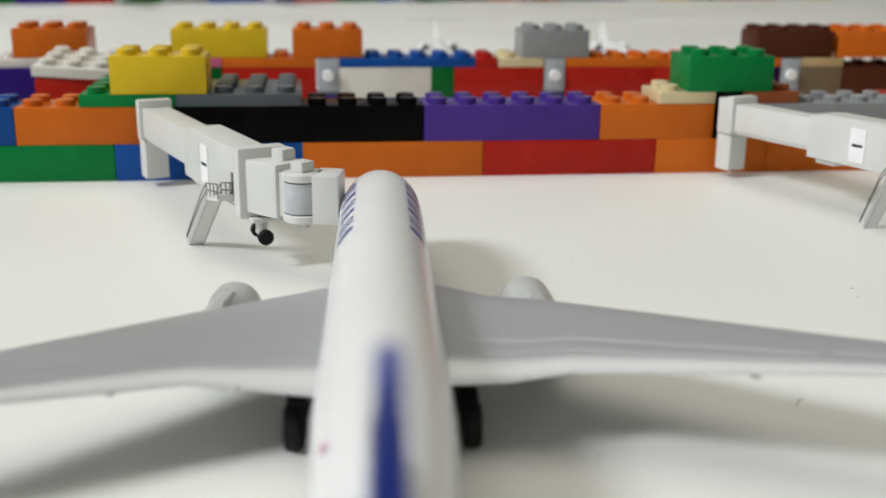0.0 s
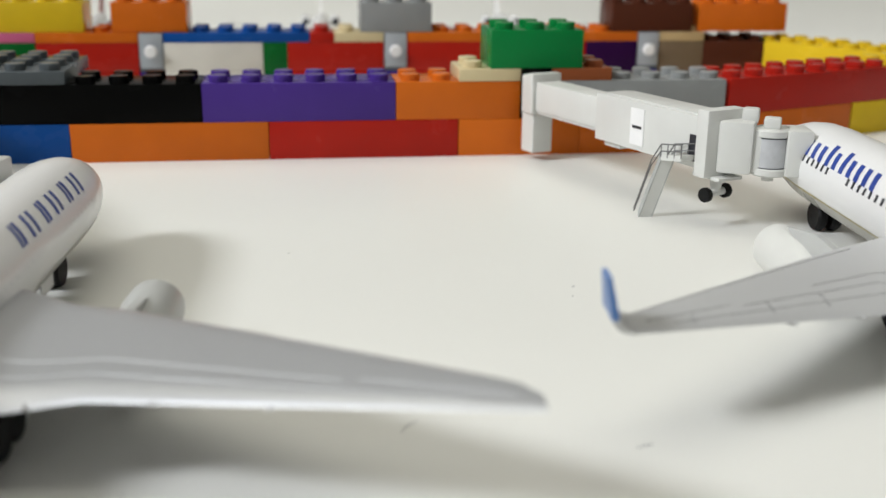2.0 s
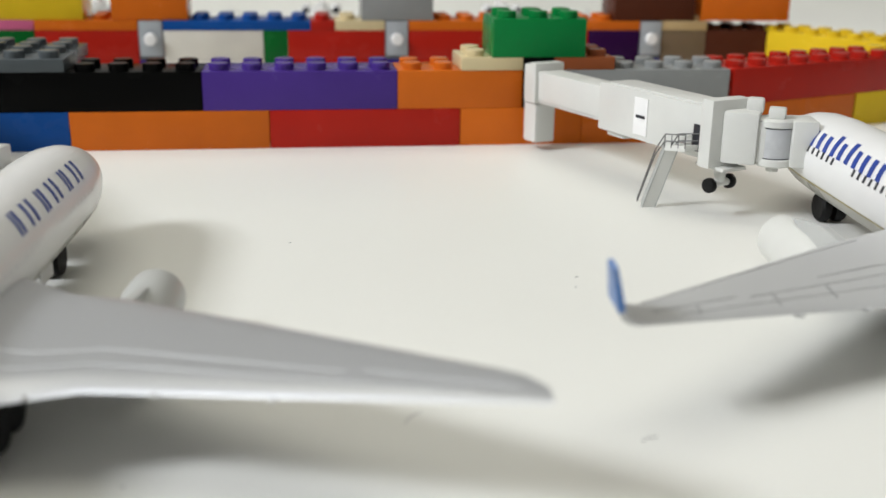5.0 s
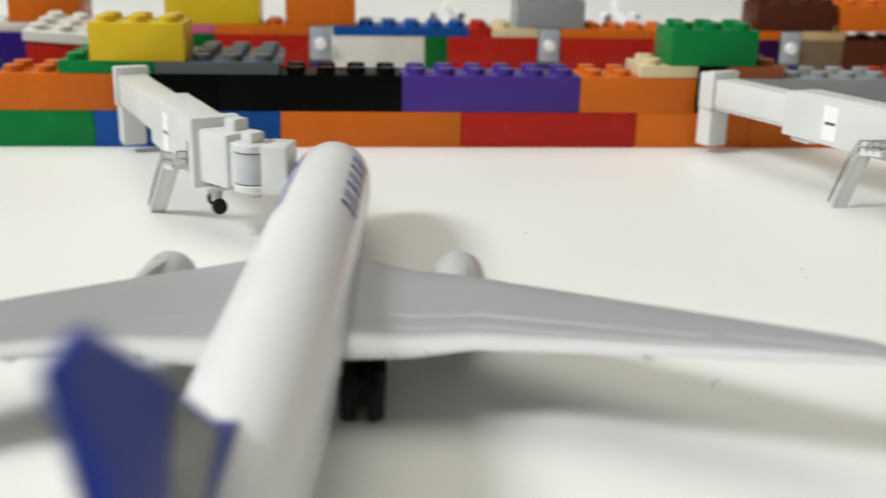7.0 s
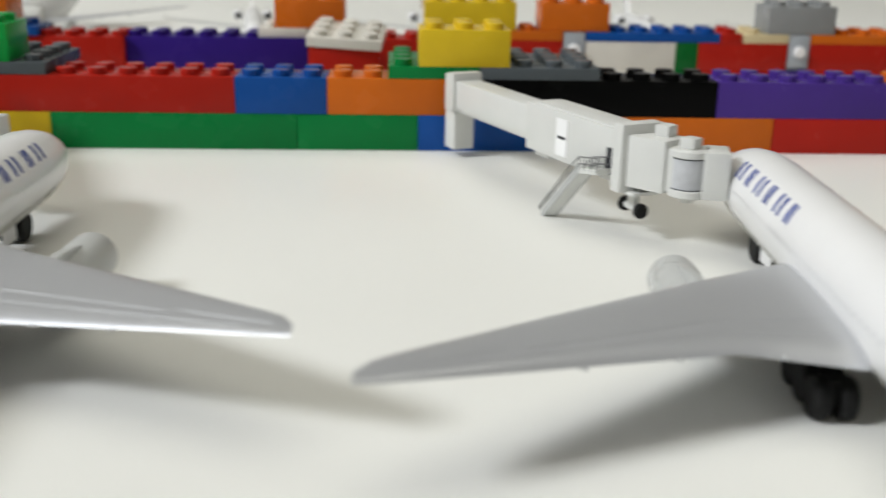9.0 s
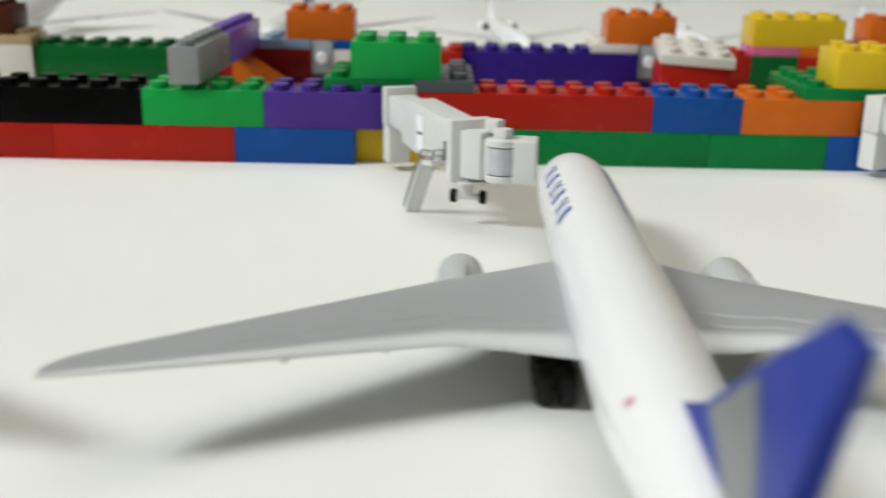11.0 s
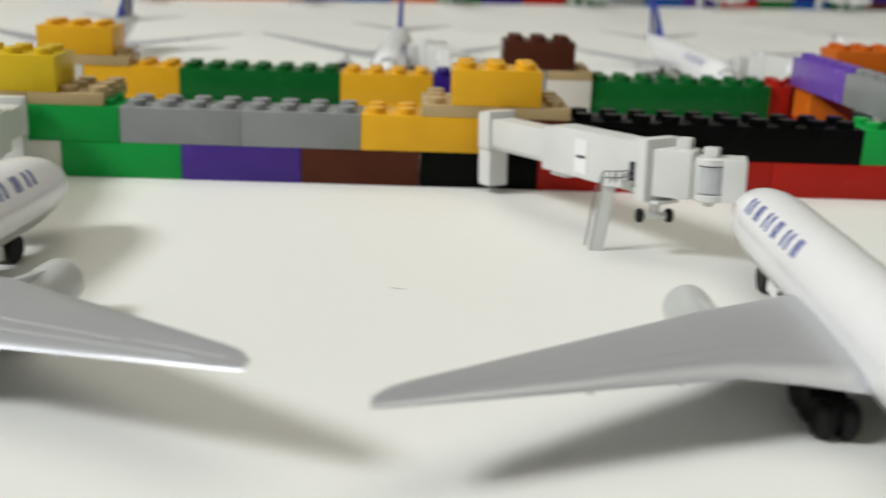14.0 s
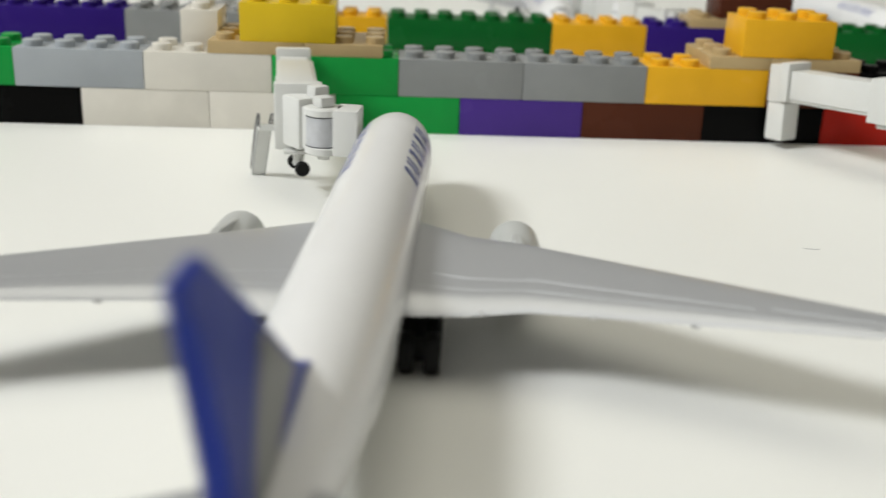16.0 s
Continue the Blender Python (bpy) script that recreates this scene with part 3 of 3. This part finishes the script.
# ---- jet bridges ----
def jet_bridge(label, x, y, gx, gy, ex, ey, foot, hood, axle, lift=0.0):
    """From the wall column at (x, y) to the gate frame at (gx, gy) and on to the round cab at (ex, ey); the stairs' foot; the ways of the hood and
    the axle, in degrees; lift: how far the gate end is raised."""
    F = math.hypot(gx - x, gy - y)
    rz = math.degrees(math.atan2(gy - y, gx - x))
    rise = -math.degrees(math.atan2(lift, F))
    jb = thing("jet_bridge", label, "jet bridge", "model jet bridges", x, y, 0, rz)
    jb.matrix_world = pose(x * K, y * K, 0, 0, rise, rz)
    level = pose(x, y, 0, 0, rise, rz).inverted()
    flat = pose(x, y, 0, 0, 0, rz).inverted()
    cab_at = flat @ Vector((ex, ey, 0))
    neck_way = math.degrees(math.atan2(cab_at.y, cab_at.x - F))
    D = math.hypot(cab_at.x - F, cab_at.y)
    necked = Matrix.Translation((F, 0, 0)) @ Matrix.Rotation(radians(neck_way), 4, "Z")
    bm = bmesh.new()
    box(bm, -0.31, 0.25, -0.29, 0.29, 0.22, 1.2, 0.05)
    part("column_base", bm, BRIDGE, jb, "pale grey column block")
    bm = bmesh.new()
    box(bm, -0.32, 0.24, -0.31, 0.31, 1.2, 2.15, 0.05)
    box(bm, 0.10, 0.38, -0.42, 0.42, 1.25, 2.23, 0.05)
    part("column_head", bm, BRIDGE, jb)
    bm = bmesh.new()
    box(bm, 0.4, F - 2.6, -0.34, 0.34, 1.33, 2.04, 0.03)
    box(bm, 0.4, F - 3.0, -0.28, 0.28, 1.25, 1.35, 0.02)
    part("inner_tunnel", bm, BRIDGE, jb)
    bm = bmesh.new()
    box(bm, F - 3.6, F - 0.1, -0.42, 0.42, 1.12, 2.16, 0.03)
    box(bm, F - 3.3, F - 0.15, -0.35, 0.35, 2.14, 2.2, 0.03)
    box(bm, F - 3.4, F - 2.8, -0.3, 0.3, 1.0, 1.115, 0.03)
    tunnel = part("outer_tunnel", bm, BRIDGE, jb)
    for sd in (-1, 1):
        bm = bmesh.new()
        box(bm, F - 2.3, F - 1.85, sd * 0.43 - 0.012, sd * 0.43 + 0.012, 1.24, 2.02)
        sign = part("sign", bm, PAPER, tunnel, "white paper sign")
        bm = bmesh.new()
        box(bm, F - 2.22, F - 1.92, sd * 0.444 - 0.008, sd * 0.444 + 0.008, 1.6, 1.66)
        part("lettering_bar", bm, DARKINK, sign)
    bm = bmesh.new()
    box(bm, F - 0.17, F + 0.17, -0.48, 0.48, 0.97, 2.32, 0.06)
    part("door_frame", bm, BRIDGE, jb, "tall pale frame")
    bm = bmesh.new()
    box(bm, F - 0.38, F - 0.175, -0.44, -0.2, 1.25, 1.78)
    part("doorway", bm, DARKINK, jb, "dark doorway")
    bm = bmesh.new()
    box(bm, 0.0, D - 0.3, -0.38, 0.38, 1.1, 2.12, 0.07, necked)
    box(bm, D - 0.42, D - 0.1, -0.3, 0.3, 1.16, 1.98, 0.03, necked)
    part("neck", bm, BRIDGE, jb)
    bm = bmesh.new()
    box(bm, 0.38, 0.7, -0.05, 0.29, 2.05, 2.34, 0.06, necked)
    part("roof_box", bm, BRIDGE, jb)
    ring = lambda q, z: ((cab_at.x, cab_at.y, z), (q, 0, 0), (0, q, 0))
    bm = bmesh.new()
    lathe(bm, [ring(0.33, 1.08), ring(0.37, 1.11), ring(0.37, 1.22), ring(0.345, 1.24), ring(0.345, 1.26)], 28)
    lathe(bm, [ring(0.345, 1.84), ring(0.37, 1.86), ring(0.37, 1.97), ring(0.34, 2.0)], 28)
    cab = part("cab_drum", bm, BRIDGE, jb, "round pale cab drum")
    bm = bmesh.new()
    lathe(bm, [ring(0.342, 1.25), ring(0.342, 1.85)], 28)
    part("shutter", bm, SHUTTER, cab, "pale grey printed shutter")
    for z in (1.245, 1.825):
        bm = bmesh.new()
        lathe(bm, [ring(0.35, z), ring(0.35, z + 0.016)], 28)
        part("joint_line", bm, DARKINK, cab)
    bm = bmesh.new()
    box(bm, D - 0.16, D + 0.16, -0.16, 0.16, 1.99, 2.2, 0.05, necked)
    part("roof_knob", bm, BRIDGE, cab)
    bm = bmesh.new()
    rod(bm, (cab_at.x, cab_at.y, 0.96), (cab_at.x, cab_at.y, 1.09), 0.12)
    part("lower_knob", bm, BRIDGE, cab)
    # hood towards the plane's door
    bm = bmesh.new()
    turnm = Matrix.Translation((cab_at.x, cab_at.y, 0)) @ Matrix.Rotation(radians(hood - rz), 4, "Z")
    box(bm, 0.24, 0.72, -0.38, 0.38, 1.1, 2.0, 0.05, turnm)
    part("hood", bm, BRIDGE, jb, "pale hood against the aircraft")
    # wheels
    turnm = Matrix.Translation((F, 0, 0)) @ Matrix.Rotation(radians(axle - rz), 4, "Z")
    bm = bmesh.new()
    box(bm, F - 0.4, F + 0.4, -0.3, 0.3, 0.94, 1.01, 0.02)
    rod(bm, (F, 0, 0.95), (F, 0, 0.66), 0.14, 0.1)
    ends = [turnm @ Vector((o, 0, 0.62)) for o in (-0.32, 0.32)]
    rod(bm, ends[0], ends[1], 0.075)
    bogie = part("bogie", bm, BRIDGE, jb)
    axis = (ends[1] - ends[0]).normalized()
    across = Vector((-axis.y, axis.x, 0))
    for e in ends:
        bm = bmesh.new()
        rg = lambda o, q: (e + axis * o, across * q, (0, 0, q))
        lathe(bm, [rg(-0.07, 0.09), rg(-0.07, 0.13), rg(-0.04, 0.15), rg(0.04, 0.15), rg(0.07, 0.13), rg(0.07, 0.09)], 18)
        part("wheel", bm, RUBBER, bogie, "black wheel")
    # stairs: a landing beside the door, then a steep flight down to the foot
    end = level @ Vector((foot[0], foot[1], 0.01))
    knee = Vector((F - 0.72, -0.68, 1.26))
    top = Vector((F - 0.2, -0.6, 1.34))
    way = (end - knee)
    wide = level.to_3x3() @ Vector((0.14, 0, 0))
    if wide.y < 0:
        wide = -wide
    st = bmesh.new()
    for a, b, wa, wb in ((top, knee, Vector((0, 0.17, 0)), wide), (knee, end, wide, wide)):
        q = [st.verts.new(p + w * o + Vector((0, 0, h))) for p, w in ((a, wa), (b, wb)) for o in (-1, 1) for h in (0.05, -0.06)]
        for f in ((0, 1, 3, 2), (4, 6, 7, 5), (0, 4, 5, 1), (2, 3, 7, 6), (0, 2, 6, 4), (1, 5, 7, 3)):
            st.faces.new([q[i] for i in f])
    stair = part("stairs", st, BRIDGE, jb, "steep grey access stairs")
    out = Vector((way.x, way.y, 0)).normalized() * 0.1
    for sd in (-1, 1):
        for h in (0.13, 0.27):
            bm = bmesh.new()
            up = Vector((0, 0, h))
            pts = [top + Vector((0, sd * 0.17, 0)) + up, knee + wide * sd + up, knee + wide * sd + way * 0.22 + up * 0.8 + out, end + wide * sd + up * 0.4 + out + Vector((0, 0, 0.05))]
            for p, q in zip(pts, pts[1:]):
                rod(bm, p, q, 0.014, n=6)
            part("handrail", bm, STAIRM, stair, "thin dark handrail")
        for j in range(4):
            bm = bmesh.new()
            p = top.lerp(knee, j / 3) + Vector((0, sd * 0.17, 0)).lerp(wide * sd, j / 3)
            rod(bm, p, p + Vector((0, 0, 0.27)), 0.011, n=6)
            part("post", bm, STAIRM, stair)
        bm = bmesh.new()
        q = [bm.verts.new(p + wide * (sd * o) + Vector((0, 0, h))) for p in (knee, end) for o in (0.9, 1.04) for h in (-0.08, 0.13)]
        for f in ((0, 1, 3, 2), (4, 6, 7, 5), (0, 4, 5, 1), (2, 3, 7, 6), (0, 2, 6, 4), (1, 5, 7, 3)):
            bm.faces.new([q[i] for i in f])
        part("stringer", bm, BRIDGEGREY, stair)
    for j in range(8):
        bm = bmesh.new()
        p = knee + way * ((j + 0.6) / 8.4)
        q = [bm.verts.new(p + wide * (0.9 * o) + out * e + Vector((0, 0, h))) for e in (-0.2, 0.3) for o in (-1, 1) for h in (0.0, 0.022)]
        for f in ((0, 1, 3, 2), (4, 6, 7, 5), (0, 4, 5, 1), (2, 3, 7, 6), (0, 2, 6, 4), (1, 5, 7, 3)):
            bm.faces.new([q[i] for i in f])
        part("tread", bm, BRIDGE, stair)
    return jb


JB = "off-white model jet bridge with grey stairs, docked at an airliner"
jet_bridge(JB, -3.72, -0.55, -0.75, -7.75, 0.05, -8.6, (-2.18, -6.22), -12, -75)
jet_bridge(JB, 11.55, -0.55, 13.75, -6.85, 14.6, -7.3, (12.57, -6.12), -12, 32, 0.05)
jet_bridge(JB, -16.4, -0.85, -14.65, -5.95, -13.97, -6.4, (-15.88, -4.88), -8, -11, 0.05)
jet_bridge(JB, -33.15, -0.85, -30.05, -6.4, -29.05, -6.95, (-31.22, -6.07), -15, 2, 0.3)
jet_bridge(JB, -45.75, -0.9, -45.2, -6.2, -44.65, -6.95, (-46.2, -4.75), -8, -72)

# ---- the far side of the terminal ----
FAR = "white model airliner with dark blue fin beyond the terminal"
far = airliner(FAR, x=-22.4, y=15.6, rz=180)
for fx, fy, turn_far in ((-36.5, 15.6, 179), (-50.8, 15.8, 181)):
    copy_thing(far, pose(fx * K, fy * K, 0, 0, 0, turn_far))
FJB = "off-white model jet bridge beyond the terminal"
far_bridge = jet_bridge(FJB, -18.6, 10.9, -20.15, 16.7, -20.6, 18.0, (-19.0, 15.4), 185, 90)
for fx in (-33.0, -47.4):
    copy_thing(far_bridge, pose(fx * K, 10.9 * K, 0, 0, 0, math.degrees(math.atan2(5.8, -1.55))))


def regional_jet(x, y, rz, fin_mat, label):
    """Small jet with engines at the tail and a high tailplane; the nose at (x, y)."""
    jet = thing("model_regional_jet", label, "model airplane", "small model jets", x, y, 0, rz)
    bm = bmesh.new()
    lathe(bm, [((0, -s, 0.95 + lift), (q, 0, 0), (0, 0, q)) for s, q, lift in ((0, 0.03, -0.1), (0.3, 0.25, -0.06), (0.9, 0.42, 0), (1.6, 0.48, 0), (7.2, 0.48, 0), (8.6, 0.36, 0.1), (10.0, 0.1, 0.25))], 20)
    part("fuselage", bm, FUSE, jet, "white slim hull")
    for sd in (-1, 1):
        bm = bmesh.new()
        wing_mesh(bm, sd, [(0.2, 4.0, 6.0, 0.72, 0.2), (1.6, 5.0, 6.2, 0.82, 0.13), (4.2, 6.8, 7.3, 1.0, 0.06), (4.3, 7.0, 7.3, 1.2, 0.03)], 6)
        part("wing", bm, NACELLE, jet, "", 0.9)
        bm = bmesh.new()
        lathe(bm, [((sd * 0.72, -s, 1.12), (q, 0, 0), (0, 0, q)) for s, q in ((6.9, 0.17), (7.0, 0.24), (8.0, 0.25), (8.8, 0.14))], 16)
        eng = part("engine", bm, FUSE, jet)
        bm = bmesh.new()
        lathe(bm, [((sd * 0.72, -s, 1.12), (q, 0, 0), (0, 0, q)) for s, q in ((6.88, 0.16), (6.86, 0.02))], 16)
        lathe(bm, [((sd * 0.72, -s, 1.12), (q, 0, 0), (0, 0, q)) for s, q in ((8.7, 0.17), (8.95, 0.11))], 16)
        part("exhaust", bm, DARKINK, eng, "dark engine opening")
        bm = bmesh.new()
        wing_mesh(bm, sd, [(0.0, 9.6, 10.4, 2.27, 0.07), (1.5, 10.2, 10.6, 2.24, 0.03)], 5)
        part("tailplane", bm, NACELLE, jet)
    bm = bmesh.new()
    prof = ((8.3, 1.2), (9.6, 2.27), (10.4, 2.27), (9.9, 1.15))
    rings = [[bm.verts.new((sx, -a, z)) for a, z in prof] for sx in (-0.06, 0.06)]
    bm.faces.new(rings[0]), bm.faces.new(rings[1][::-1])
    for i in range(4):
        bm.faces.new((rings[0][i], rings[1][i], rings[1][(i + 1) % 4], rings[0][(i + 1) % 4]))
    part("fin", bm, fin_mat, jet)
    bm = bmesh.new()
    for gx, gy in ((0, -1.5), (-0.7, -5.8), (0.7, -5.8)):
        rod(bm, (gx, gy, 0.75), (gx, gy, 0.1), 0.05)
        rod(bm, (gx - 0.1, gy, 0.17), (gx + 0.1, gy, 0.17), 0.17, n=14)
    part("landing_gear", bm, RUBBER, jet)
    return jet


for fx, fin_mat, turn_far in ((-11.4, FUSE, 188), (-3.2, MATS["dark_red"], 184), (6.5, FUSE, 178), (15.2, FUSE, 176)):
    regional_jet(fx, 18.6, turn_far, fin_mat, "small white model jet with tail engines beyond the terminal")

# a second terminal, far across the tabletop
names = ["red", "yellow", "navy", "orange", "white", "dark_green", "blue", "purple", "grey", "brown"]
far_line = pose(-0.75, 0.71, 0, 0, 0, 16)
x = 0
while x < 190:
    for z in (0, 0.96):
        colour = random.choice(names)
        brick(colour, x, x + 6, 0, z, 2, m=far_line, note="in the distant wall")
    x += 6
for fx in (-62, -48, -33, -19, -4, 11, 25):
    copy_thing(far_bridge, pose(fx * K, (70.0 + 0.287 * (fx + 75)) * K, 0, 0, 0, -74))

# ---- marks on the tabletop ----
SPECK = material("faint_grey_mark", (0.35, 0.35, 0.36), 0.5)
for mx, my, ln, ang in ((9.99, -10.2, 0.06, 20), (9.86, -10.66, 0.07, 70), (6.75, -14.9, 0.34, 50), (5.3, -7.9, 0.04, 0), (3.6, -16.1, 0.05, 10), (-35.5, -9.0, 0.3, 170),
                        (-26.0, -12.0, 0.04, 0), (9.4, -15.7, 0.22, 20)):
    bm = bmesh.new()
    for i in range(4):
        a0, a1 = -0.5 + i / 4, -0.25 + i / 4
        bend = lambda a: 0.1 * ln * (1 - 4 * a * a)
        rod(bm, (a0 * ln, bend(a0), 0.004), (a1 * ln, bend(a1), 0.004), 0.007, n=5)
    ob = new("ink_speck", mesh_of("ink_speck", bm, SPECK, 0))
    ob.matrix_world = pose(mx * K, my * K, 0, 0, 0, ang)
    tagged(ob, "tiny faint mark on the white tabletop", "mark", "specks on the tabletop")
